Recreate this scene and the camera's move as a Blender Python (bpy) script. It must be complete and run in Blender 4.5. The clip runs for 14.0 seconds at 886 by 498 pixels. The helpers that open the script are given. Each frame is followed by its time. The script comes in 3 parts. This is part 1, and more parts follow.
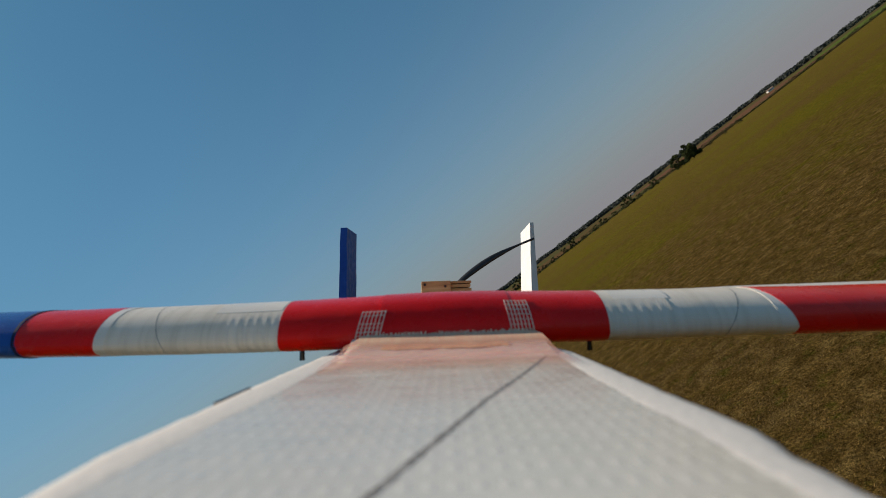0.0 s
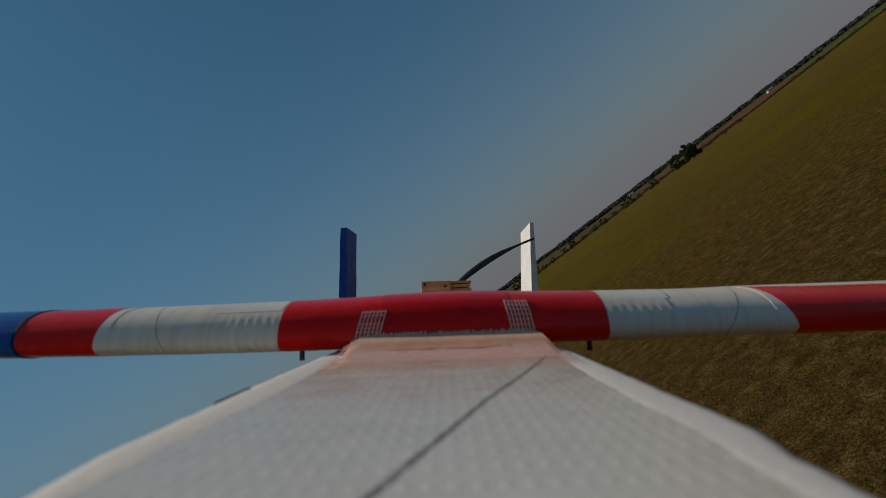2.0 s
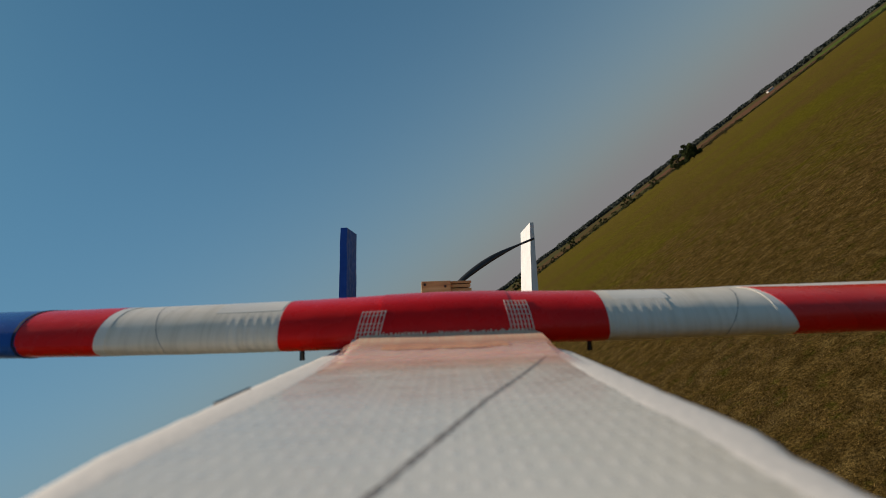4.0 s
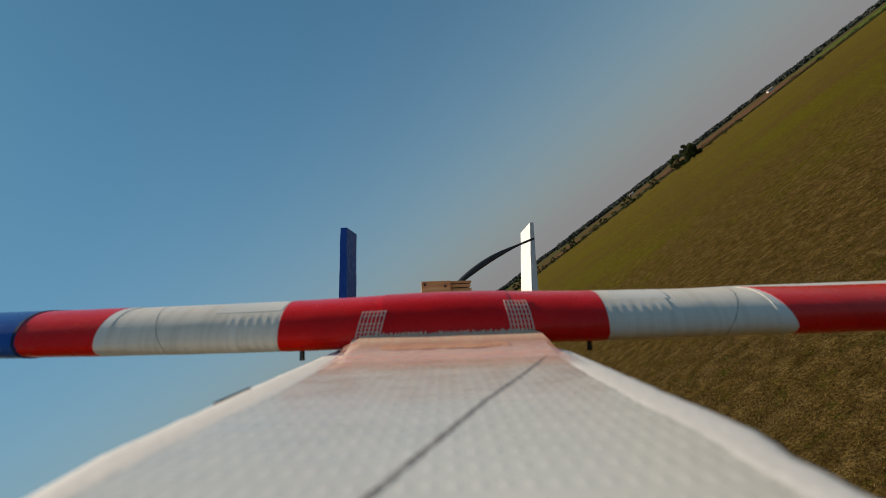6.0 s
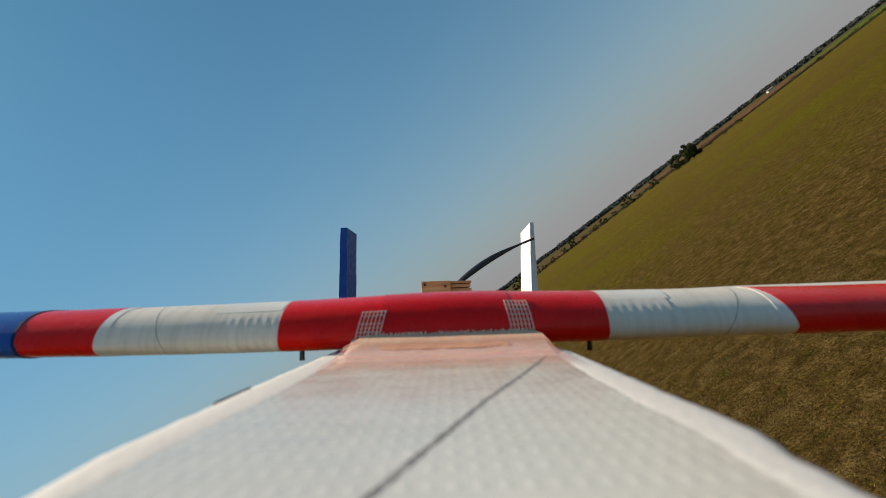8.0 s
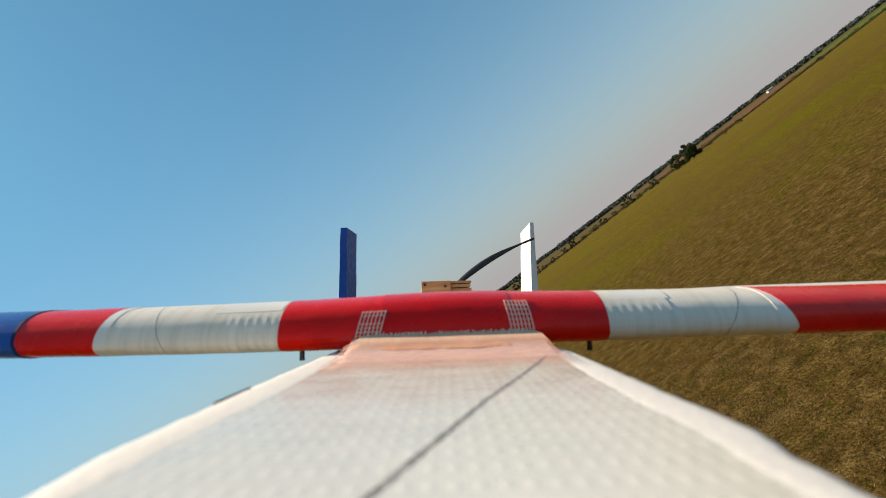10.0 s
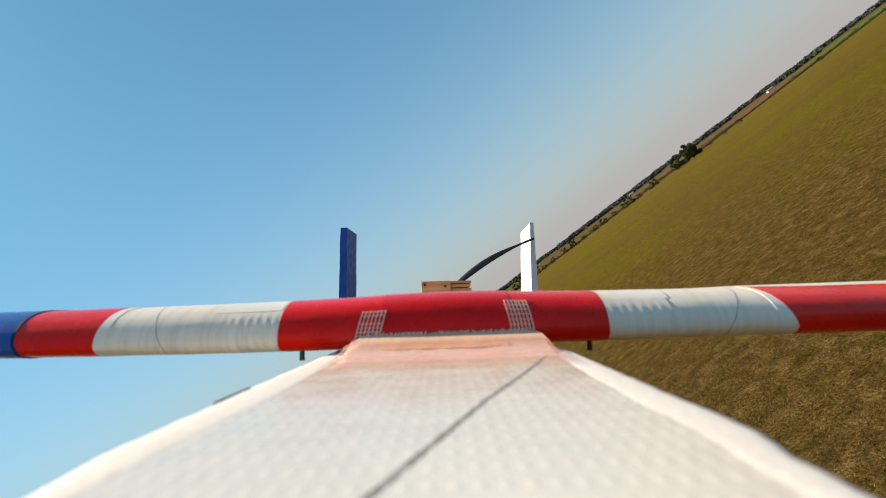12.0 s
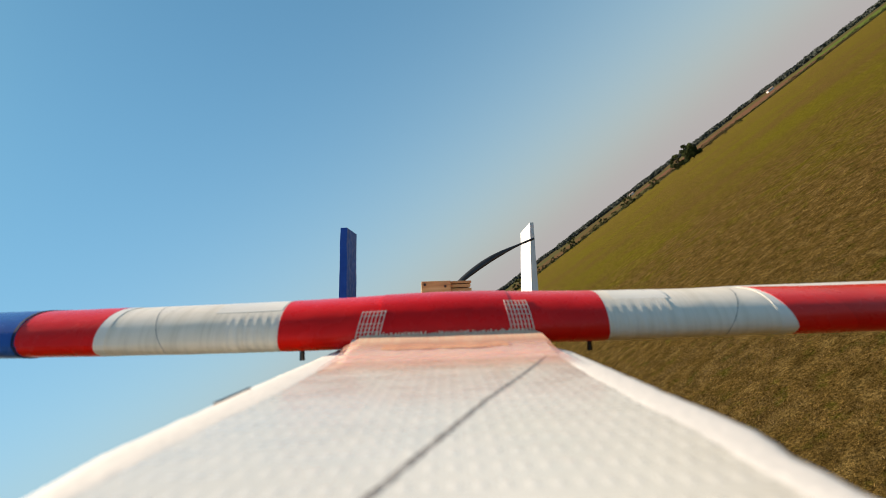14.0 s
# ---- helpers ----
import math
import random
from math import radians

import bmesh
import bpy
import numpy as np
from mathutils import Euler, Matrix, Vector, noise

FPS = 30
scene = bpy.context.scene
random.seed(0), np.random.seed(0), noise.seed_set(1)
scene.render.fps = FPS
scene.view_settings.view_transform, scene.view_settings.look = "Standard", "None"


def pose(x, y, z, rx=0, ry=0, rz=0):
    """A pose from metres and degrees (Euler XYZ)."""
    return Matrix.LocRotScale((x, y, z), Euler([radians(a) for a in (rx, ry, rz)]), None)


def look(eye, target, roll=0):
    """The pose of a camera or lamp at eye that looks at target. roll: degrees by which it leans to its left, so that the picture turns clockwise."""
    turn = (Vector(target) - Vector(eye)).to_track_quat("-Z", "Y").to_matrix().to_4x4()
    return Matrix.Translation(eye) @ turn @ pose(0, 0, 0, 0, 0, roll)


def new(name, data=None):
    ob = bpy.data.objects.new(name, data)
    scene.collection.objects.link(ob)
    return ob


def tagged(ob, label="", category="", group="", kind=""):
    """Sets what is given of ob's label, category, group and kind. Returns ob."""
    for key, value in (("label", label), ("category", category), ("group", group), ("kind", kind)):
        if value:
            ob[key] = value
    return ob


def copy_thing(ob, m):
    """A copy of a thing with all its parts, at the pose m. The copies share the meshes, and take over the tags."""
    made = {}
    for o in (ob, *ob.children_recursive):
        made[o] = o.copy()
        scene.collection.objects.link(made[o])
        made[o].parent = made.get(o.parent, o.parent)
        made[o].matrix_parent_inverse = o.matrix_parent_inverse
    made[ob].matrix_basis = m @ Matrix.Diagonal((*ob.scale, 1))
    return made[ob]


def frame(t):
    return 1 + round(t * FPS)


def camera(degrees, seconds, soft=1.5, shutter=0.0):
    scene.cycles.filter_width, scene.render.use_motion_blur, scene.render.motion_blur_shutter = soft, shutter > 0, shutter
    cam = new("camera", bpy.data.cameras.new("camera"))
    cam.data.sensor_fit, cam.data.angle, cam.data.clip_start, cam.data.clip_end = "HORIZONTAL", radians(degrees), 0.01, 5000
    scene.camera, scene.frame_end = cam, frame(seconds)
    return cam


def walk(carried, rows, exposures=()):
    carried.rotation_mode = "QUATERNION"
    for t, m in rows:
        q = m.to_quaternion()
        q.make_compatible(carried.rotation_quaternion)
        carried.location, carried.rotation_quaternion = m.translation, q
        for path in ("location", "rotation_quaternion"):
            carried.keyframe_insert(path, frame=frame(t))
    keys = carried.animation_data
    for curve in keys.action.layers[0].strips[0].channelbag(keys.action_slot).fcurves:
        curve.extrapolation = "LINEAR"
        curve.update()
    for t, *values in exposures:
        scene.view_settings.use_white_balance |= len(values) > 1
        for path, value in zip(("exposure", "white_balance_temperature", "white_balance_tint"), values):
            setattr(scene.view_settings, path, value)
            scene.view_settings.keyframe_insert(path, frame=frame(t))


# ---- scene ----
cam = camera(80.0, 14.0, soft=0.95)
# a fixed-focus lens: the deck right under it is out of focus
cam.data.dof.use_dof, cam.data.dof.focus_distance, cam.data.dof.aperture_fstop = True, 0.9, 21.0

# The aircraft is held in its steady banked turn over the field; the camera sits on its nose deck and looks aft.
# Aircraft axes: x to the camera's right, y aft, z up from the deck.
MOUNT = look((0, 0, 0.0186), (0, 1, 0.0186 + math.tan(radians(5.5))), -2.0)
CAMERA_POSE = look((0, 0, 8.0), (0, 10, 8.0 + 10 * math.tan(radians(7.2))), -37.15)
AIRCRAFT_POSE = CAMERA_POSE @ MOUNT.inverted()
walk(cam, [(0.0, CAMERA_POSE), (7.0, CAMERA_POSE), (14.0, CAMERA_POSE)],
     exposures=[(0.0, 0.1, 8100, 15), (0.5, 0.0, 8100, 15), (1.0, -0.35, 8000, 15), (1.5, -0.62, 8000, 14), (2.0, -0.72, 8000, 14), (2.5, -0.65, 8200, 15), (3.0, -0.42, 8500, 16),
                (5.5, 0.1, 8500, 15), (7.0, 0.2, 8400, 14), (8.0, 0.42, 8500, 14), (10.5, 0.92, 8900, 15), (12.0, 1.0, 8900, 16), (14.0, 0.95, 9100, 17)])

# ---- light ----
SUN_EL, SUN_AZ = 53.0, -66.0          # degrees; azimuth from +y towards +x
world = bpy.data.worlds.new("sky")
scene.world = world
world.use_nodes = True
wn = world.node_tree.nodes
sky = wn.new("ShaderNodeTexSky")
sky.sky_type = "NISHITA"
sky.sun_disc = False
sky.sun_elevation = radians(SUN_EL)
sky.sun_rotation = radians(SUN_AZ)
sky.altitude = 600
sky.air_density, sky.dust_density, sky.ozone_density = 1.0, 0.55, 1.5
wn["Background"].inputs["Strength"].default_value = 0.1
# dry-season air: a teal cast overhead and a grey haze that thickens towards the horizon
sky_tint = wn.new("ShaderNodeMix")
sky_tint.data_type, sky_tint.blend_type = "RGBA", "MULTIPLY"
sky_tint.inputs[0].default_value = 1.0
sky_tint.inputs[7].default_value = (0.268, 0.785, 0.92, 1)
sky_co = wn.new("ShaderNodeTexCoord")
sky_xyz = wn.new("ShaderNodeSeparateXYZ")
haze_fall, haze_rise, haze_rest, haze = [wn.new("ShaderNodeMath") for _ in range(4)]
haze_fall.operation, haze_rise.operation, haze_rest.operation, haze.operation = "MULTIPLY", "EXPONENT", "SUBTRACT", "MULTIPLY"
haze_fall.inputs[1].default_value = -6.5
haze_rest.inputs[0].default_value = 2.0
haze.use_clamp = True
sky_mix = wn.new("ShaderNodeMix")
sky_mix.data_type, sky_mix.clamp_factor = "RGBA", True
sky_mix.inputs[7].default_value = (2.0, 2.32, 2.9, 1)
for a, b in ((sky.outputs[0], sky_tint.inputs[6]), (sky_co.outputs["Generated"], sky_xyz.inputs[0]), (sky_xyz.outputs[2], haze_fall.inputs[0]), (haze_fall.outputs[0], haze_rise.inputs[0]), (haze_rise.outputs[0], haze.inputs[0]), (haze_rise.outputs[0], haze_rest.inputs[1]), (haze_rest.outputs[0], haze.inputs[1]),
             (haze.outputs[0], sky_mix.inputs[0]), (sky_tint.outputs[2], sky_mix.inputs[6]), (sky_mix.outputs[2], wn["Background"].inputs["Color"])):
    world.node_tree.links.new(a, b)
sun_data = bpy.data.lights.new("sun", "SUN")
sun_data.energy, sun_data.angle, sun_data.color = 5.0, radians(0.53), (1.0, 0.955, 0.89)
sun = new("sun", sun_data)
ce = math.cos(radians(SUN_EL))
sun_way = Vector((ce * math.sin(radians(SUN_AZ)), ce * math.cos(radians(SUN_AZ)), math.sin(radians(SUN_EL))))
sun.matrix_world = Matrix.Translation((0, 0, 60)) @ sun_way.to_track_quat("Z", "Y").to_matrix().to_4x4()


# ---- materials ----
class Mat:
    """A node material under construction: object coordinates, noise, ramps and bump by short calls."""

    def __init__(self, name, rough=0.6, metal=0.0, coat=0.0, spec=0.5):
        self.m = bpy.data.materials.new(name)
        self.m.use_nodes = True
        self.t = self.m.node_tree
        self.b = self.t.nodes["Principled BSDF"]
        self.b.inputs["Roughness"].default_value = rough
        self.b.inputs["Metallic"].default_value = metal
        self.b.inputs["Coat Weight"].default_value = coat
        self.b.inputs["Coat Roughness"].default_value = 0.12
        self.b.inputs["Specular IOR Level"].default_value = spec
        self.co = self.t.nodes.new("ShaderNodeTexCoord").outputs["Object"]

    def link(self, a, b):
        self.t.links.new(a, b)

    def noise(self, scale, detail=4.0, rough=0.55, stretch=None):
        n = self.t.nodes.new("ShaderNodeTexNoise")
        n.inputs["Scale"].default_value = scale
        n.inputs["Detail"].default_value = detail
        n.inputs["Roughness"].default_value = rough
        if stretch:
            mp = self.t.nodes.new("ShaderNodeMapping")
            mp.inputs["Scale"].default_value = stretch
            self.link(self.co, mp.inputs[0])
            self.link(mp.outputs[0], n.inputs["Vector"])
        else:
            self.link(self.co, n.inputs["Vector"])
        return n.outputs["Fac"]

    def ramp(self, fac, *stops):
        r = self.t.nodes.new("ShaderNodeValToRGB")
        e = r.color_ramp.elements
        while len(e) < len(stops):
            e.new(0.5)
        for el, (p, c) in zip(e, stops):
            el.position = p
            el.color = (*c, 1) if len(c) == 3 else c
        self.link(fac, r.inputs[0])
        return r.outputs[0]

    def mix(self, fac, a, b, mode="MIX"):
        n = self.t.nodes.new("ShaderNodeMix")
        n.data_type, n.blend_type = "RGBA", mode
        for value, sock in ((fac, n.inputs[0]), (a, n.inputs[6]), (b, n.inputs[7])):
            if isinstance(value, (int, float)):
                sock.default_value = value
            elif isinstance(value, tuple):
                sock.default_value = (*value, 1)
            else:
                self.link(value, sock)
        return n.outputs[2]

    def math(self, op, a, b=0.0):
        n = self.t.nodes.new("ShaderNodeMath")
        n.operation = op
        for value, sock in ((a, n.inputs[0]), (b, n.inputs[1])):
            if isinstance(value, (int, float)):
                sock.default_value = value
            else:
                self.link(value, sock)
        return n.outputs[0]

    def axis(self, i):
        s = self.t.nodes.new("ShaderNodeSeparateXYZ")
        self.link(self.co, s.inputs[0])
        return s.outputs[i]

    def colour(self, c):
        if isinstance(c, tuple):
            self.b.inputs["Base Color"].default_value = (*c, 1)
        else:
            self.link(c, self.b.inputs["Base Color"])
        return self

    def rough(self, fac, lo, hi):
        self.link(self.ramp(fac, (0.3, (lo,) * 3), (0.7, (hi,) * 3)), self.b.inputs["Roughness"])
        return self

    def bump(self, fac, strength, dist):
        n = self.t.nodes.new("ShaderNodeBump")
        n.inputs["Strength"].default_value = strength
        n.inputs["Distance"].default_value = dist
        self.link(fac, n.inputs["Height"])
        self.link(n.outputs[0], self.b.inputs["Normal"])
        self.link(n.outputs[0], self.b.inputs["Coat Normal"])
        return self


def tape_material(name, base, light, rough=0.24, coat=0.08, weave=0.03, thread=2600, streak=0.0):
    """Glossy adhesive tape: faint shade changes, fine weave and soft wrinkles."""
    k = Mat(name, rough, 0.0, coat, 0.2)
    big = k.noise(38, 3)
    tone = k.mix(k.ramp(big, (0.3, (0,) * 3), (0.72, (1,) * 3)), base, light)
    if streak:
        lines = k.ramp(k.noise(1.0, 4, 0.6, (420, 26, 26)), (0.36, (1 - streak, 1 - streak * 1.05, 1 - streak * 1.2)), (0.56, (1,) * 3))
        tone = k.mix(1.0, tone, lines, "MULTIPLY")
    k.colour(tone)
    fine = k.math("MULTIPLY", k.math("SINE", k.math("MULTIPLY", k.axis(0), thread)), weave)
    wr = k.math("ADD", k.noise(120, 3, 0.5, (1, 0.5, 0.5)), fine)
    k.rough(k.noise(90, 4), rough * 0.8, rough * 1.5)
    k.bump(wr, 0.10, 0.0006)
    return k.m


RED = tape_material("red_tape", (0.84, 0.008, 0.006), (0.90, 0.018, 0.014))
RED_DARK = tape_material("red_tape_second_layer", (0.74, 0.006, 0.005), (0.82, 0.012, 0.011))
BLUE = tape_material("blue_tape", (0.002, 0.075, 0.32), (0.004, 0.115, 0.45))
WHITE = tape_material("white_tape", (0.85, 0.78, 0.67), (0.90, 0.84, 0.75), 0.32, 0.15, 0.05, 5200, 0.12)
WHITE_EDGE = tape_material("clean_white_tape", (0.80, 0.77, 0.70), (0.86, 0.84, 0.79), 0.3, 0.2, 0.05, 5200)
BLUE_FIN = tape_material("blue_fin_film", (0.003, 0.095, 0.46), (0.004, 0.13, 0.60), 0.45, 0.04)
GRIME_BLUE = tape_material("dark_blue_tape_edge", (0.004, 0.008, 0.03), (0.008, 0.018, 0.06), 0.5, 0.0)
FIN_WHITE = tape_material("white_fin_film", (0.74, 0.74, 0.73), (0.82, 0.82, 0.81), 0.35, 0.2)
FOAM = Mat("white_foam", 0.75)
FOAM.colour(FOAM.mix(FOAM.noise(60, 5), (0.68, 0.665, 0.63), (0.80, 0.79, 0.765))).bump(FOAM.noise(420, 3), 0.5, 0.0006)
FOAM.b.inputs["Subsurface Weight"].default_value, FOAM.b.inputs["Subsurface Scale"].default_value = 0.35, 0.006
FOAM = FOAM.m
EDGE_FOAM = Mat("scuffed_foam_edge", 0.8)
rim = EDGE_FOAM.math("MULTIPLY", EDGE_FOAM.ramp(EDGE_FOAM.math("MULTIPLY", EDGE_FOAM.axis(2), -1000.0), (0.0, (0,) * 3), (0.5, (0.8,) * 3)),
                     EDGE_FOAM.ramp(EDGE_FOAM.noise(75, 4, 0.6), (0.46, (0,) * 3), (0.58, (1,) * 3)))
EDGE_FOAM.colour(EDGE_FOAM.mix(rim, EDGE_FOAM.mix(EDGE_FOAM.noise(60, 5), (0.63, 0.62, 0.60), (0.72, 0.71, 0.69)), (0.58, 0.40, 0.20)))
EDGE_FOAM.bump(EDGE_FOAM.noise(420, 3), 0.4, 0.0004)
EDGE_FOAM = EDGE_FOAM.m

DECK = Mat("woven_deck_film", 0.26, 0, 0.35)
wx = DECK.math("SINE", DECK.math("ADD", DECK.math("MULTIPLY", DECK.axis(0), 2 * math.pi / 0.0026), DECK.math("MULTIPLY", DECK.noise(60, 2), 1.2)))
wy = DECK.math("SINE", DECK.math("ADD", DECK.math("MULTIPLY", DECK.axis(1), 2 * math.pi / 0.0060), DECK.math("MULTIPLY", DECK.noise(45, 2), 1.4)))
# raised square cells between the threads of the woven film
cells = DECK.math("MULTIPLY", DECK.ramp(wx, (0.0, (0,) * 3), (0.5, (1,) * 3)), DECK.ramp(wy, (0.0, (0,) * 3), (0.4, (1,) * 3)))
stain = DECK.noise(28, 5, 0.6)
film_tone = DECK.mix(DECK.ramp(stain, (0.3, (0,) * 3), (0.75, (1,) * 3)), (0.655, 0.64, 0.575), (0.76, 0.75, 0.70))
film_tone = DECK.mix(DECK.ramp(DECK.noise(9, 4, 0.6), (0.5, (0,) * 3), (0.72, (0.35,) * 3)), film_tone, (0.70, 0.66, 0.50))
fine_x = DECK.math("SINE", DECK.math("MULTIPLY", DECK.axis(0), 2 * math.pi / 0.00085))
# the lighter cell colour paints in the glints of the raised weave
DECK.colour(DECK.mix(1.0, DECK.mix(DECK.math("MULTIPLY", cells, 0.25), film_tone, (0.82, 0.81, 0.78)), DECK.ramp(fine_x, (0.0, (0.965,) * 3), (1.0, (1.0,) * 3)), "MULTIPLY"))
DECK.rough(DECK.noise(110, 4), 0.2, 0.38)
DECK.bump(DECK.math("ADD", DECK.math("MULTIPLY", cells, 0.3), DECK.noise(70, 3)), 0.3, 0.0004)
DECK = DECK.m

FILM = Mat("clear_joint_tape_red_reflection", 0.45, 0, 0.1)
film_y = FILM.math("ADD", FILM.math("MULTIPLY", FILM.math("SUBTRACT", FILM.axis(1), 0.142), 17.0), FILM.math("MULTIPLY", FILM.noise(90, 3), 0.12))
# painted pink for the red wing's reflection; warm upper edge offsets blue shade
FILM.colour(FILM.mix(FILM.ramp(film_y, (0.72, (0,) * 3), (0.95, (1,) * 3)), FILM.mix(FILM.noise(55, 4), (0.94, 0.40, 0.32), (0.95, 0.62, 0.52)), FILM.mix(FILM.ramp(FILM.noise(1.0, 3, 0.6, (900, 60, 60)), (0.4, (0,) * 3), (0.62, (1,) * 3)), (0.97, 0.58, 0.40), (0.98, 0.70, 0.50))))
FILM.bump(FILM.noise(150, 3, 0.5, (0.3, 1, 1)), 0.4, 0.0005)
FILM.link(FILM.ramp(film_y, (0.0, (0.0,) * 3), (0.5, (0.36,) * 3), (0.72, (0.26,) * 3), (0.84, (0.42,) * 3), (0.93, (0.85,) * 3)), FILM.b.inputs["Alpha"])
FILM = FILM.m

WOOD = Mat("plywood", 0.6)
WOOD.colour(WOOD.ramp(WOOD.noise(90, 5, 0.6, (0.3, 1, 4)), (0.25, (0.42, 0.22, 0.09)), (0.55, (0.62, 0.40, 0.18)), (0.8, (0.74, 0.55, 0.30))))
WOOD.bump(WOOD.noise(300, 3, 0.5, (0.3, 1, 4)), 0.3, 0.0005)
WOOD = WOOD.m
BALSA = Mat("bare_balsa", 0.7)
BALSA.colour(BALSA.ramp(BALSA.noise(120, 5, 0.6, (0.4, 3, 1)), (0.3, (0.78, 0.42, 0.13)), (0.7, (0.86, 0.64, 0.34))))
BALSA = BALSA.m
FRINGE = Mat("frayed_tape_fibre", 0.6).colour((0.95, 0.76, 0.60)).m
STRAND = Mat("glass_fibre_strand", 0.25, 0, 0.5).colour((0.86, 0.74, 0.62)).m
GRAPHITE = Mat("pencil_mark", 0.7)
GRAPHITE.colour(GRAPHITE.mix(GRAPHITE.ramp(GRAPHITE.noise(700, 3), (0.35, (0,) * 3), (0.65, (1,) * 3)), (0.10, 0.10, 0.105), (0.34, 0.335, 0.33)))
GRAPHITE = GRAPHITE.m
BLACK = Mat("black_nylon", 0.35)
BLACK.colour(BLACK.mix(BLACK.noise(150, 4), (0.012, 0.012, 0.013), (0.03, 0.03, 0.031))).bump(BLACK.noise(400, 3), 0.15, 0.0003)
BLACK = BLACK.m
STEEL = Mat("motor_steel", 0.35, 1.0)
STEEL.colour(STEEL.mix(STEEL.noise(80, 4), (0.25, 0.25, 0.26), (0.5, 0.5, 0.52)))
STEEL = STEEL.m
CARBON = Mat("carbon_tube", 0.3, 0, 0.3)
CARBON.colour(CARBON.mix(CARBON.noise(500, 2), (0.012, 0.012, 0.013), (0.035, 0.035, 0.037)))
CARBON = CARBON.m
GRIME = Mat("dark_glue", 0.6)
GRIME.colour(GRIME.mix(GRIME.noise(600, 4), (0.10, 0.095, 0.10), (0.34, 0.32, 0.31)))
GRIME = GRIME.m

def field_colour(k):
    """The field's own colour at a place: olive grass, drier and browner in patches and round (12, 20)."""
    g1 = k.noise(0.035, 5, 0.6)
    g2 = k.noise(0.45, 5, 0.62)
    g5 = k.noise(1.1, 4, 0.6)
    green = k.mix(g2, (0.060, 0.053, 0.007), (0.092, 0.081, 0.013))
    brown = k.mix(g2, (0.052, 0.034, 0.010), (0.092, 0.060, 0.020))
    # tan stubble and mossy spots a stride across
    brown = k.mix(k.ramp(g5, (0.50, (0,) * 3), (0.62, (0.7,) * 3)), brown, (0.102, 0.071, 0.026))
    brown = k.mix(k.ramp(g5, (0.32, (0.75,) * 3), (0.44, (0,) * 3)), brown, (0.046, 0.046, 0.008))
    dx = k.math("MULTIPLY", k.math("SUBTRACT", k.axis(0), 12.0), 0.022)
    dy = k.math("MULTIPLY", k.math("SUBTRACT", k.axis(1), 16.0), 0.022)
    dry = k.math("SUBTRACT", 0.155, k.math("MINIMUM", k.math("MULTIPLY", k.math("ADD", k.math("MULTIPLY", dx, dx), k.math("MULTIPLY", dy, dy)), 0.10), 0.17))
    return k.mix(k.ramp(k.math("ADD", dry, k.math("ADD", k.math("MULTIPLY", g1, 0.6), k.math("MULTIPLY", g2, 0.45))), (0.42, (0,) * 3), (0.60, (1,) * 3)), green, brown)


GROUND = Mat("dry_grass_field", 1.0, 0, 0, 0.0)
g3 = GROUND.noise(8.5, 5, 0.75)
g4 = GROUND.noise(26.0, 3, 0.7)
field = field_colour(GROUND)
fine = GROUND.ramp(g3, (0.34, (0.3,) * 3), (0.5, (0.95,) * 3), (0.66, (1.9,) * 3))
clump = GROUND.ramp(GROUND.noise(1.4, 5, 0.65), (0.34, (0.62,) * 3), (0.5, (1.0,) * 3), (0.68, (1.4,) * 3))
speck = GROUND.ramp(g4, (0.36, (0.55,) * 3), (0.5, (1.0,) * 3), (0.66, (1.6,) * 3))
field = GROUND.mix(1.0, field, speck, "MULTIPLY")
field = GROUND.mix(1.0, GROUND.mix(1.0, field, fine, "MULTIPLY"), clump, "MULTIPLY")
# crops beyond the boundary hedge: strips of tilled earth, pasture and stubble
strip = GROUND.noise(1.0, 2, 0.5, (0.0012, 0.0052, 1))
far = GROUND.ramp(strip, (0.36, (0.032, 0.042, 0.018)), (0.44, (0.045, 0.052, 0.024)), (0.50, (0.075, 0.042, 0.024)), (0.58, (0.040, 0.050, 0.02)), (0.68, (0.05, 0.05, 0.028)))
edge = GROUND.math("GREATER_THAN", GROUND.math("SUBTRACT", GROUND.axis(1), GROUND.math("MULTIPLY", GROUND.axis(0), 0.06)), 396.0)
GROUND.colour(GROUND.mix(edge, field, far))
GROUND.bump(GROUND.math("ADD", GROUND.math("ADD", g3, GROUND.math("MULTIPLY", g4, 0.7)), GROUND.math("MULTIPLY", GROUND.noise(3.2, 4, 0.6), 0.8)), 1.0, 0.13)
GROUND = GROUND.m


EARTH = Mat("ploughed_earth", 1.0, 0, 0, 0.0)
EARTH.colour(EARTH.mix(EARTH.noise(0.02, 5, 0.6, (1, 3, 1)), (0.060, 0.032, 0.020), (0.105, 0.058, 0.038)))
EARTH = EARTH.m
CROP = Mat("green_crop", 1.0, 0, 0, 0.0)
CROP.colour(CROP.mix(CROP.noise(0.02, 5, 0.6, (1, 3, 1)), (0.036, 0.055, 0.014), (0.062, 0.088, 0.024)))
CROP = CROP.m


def leaf_material(name, a, b, c):
    k = Mat(name, 0.7, 0, 0, 0.08)
    gi = k.t.nodes.new("ShaderNodeNewGeometry").outputs["Random Per Island"]
    k.colour(k.ramp(gi, (0.0, a), (0.5, b), (1.0, c)))
    return k.m


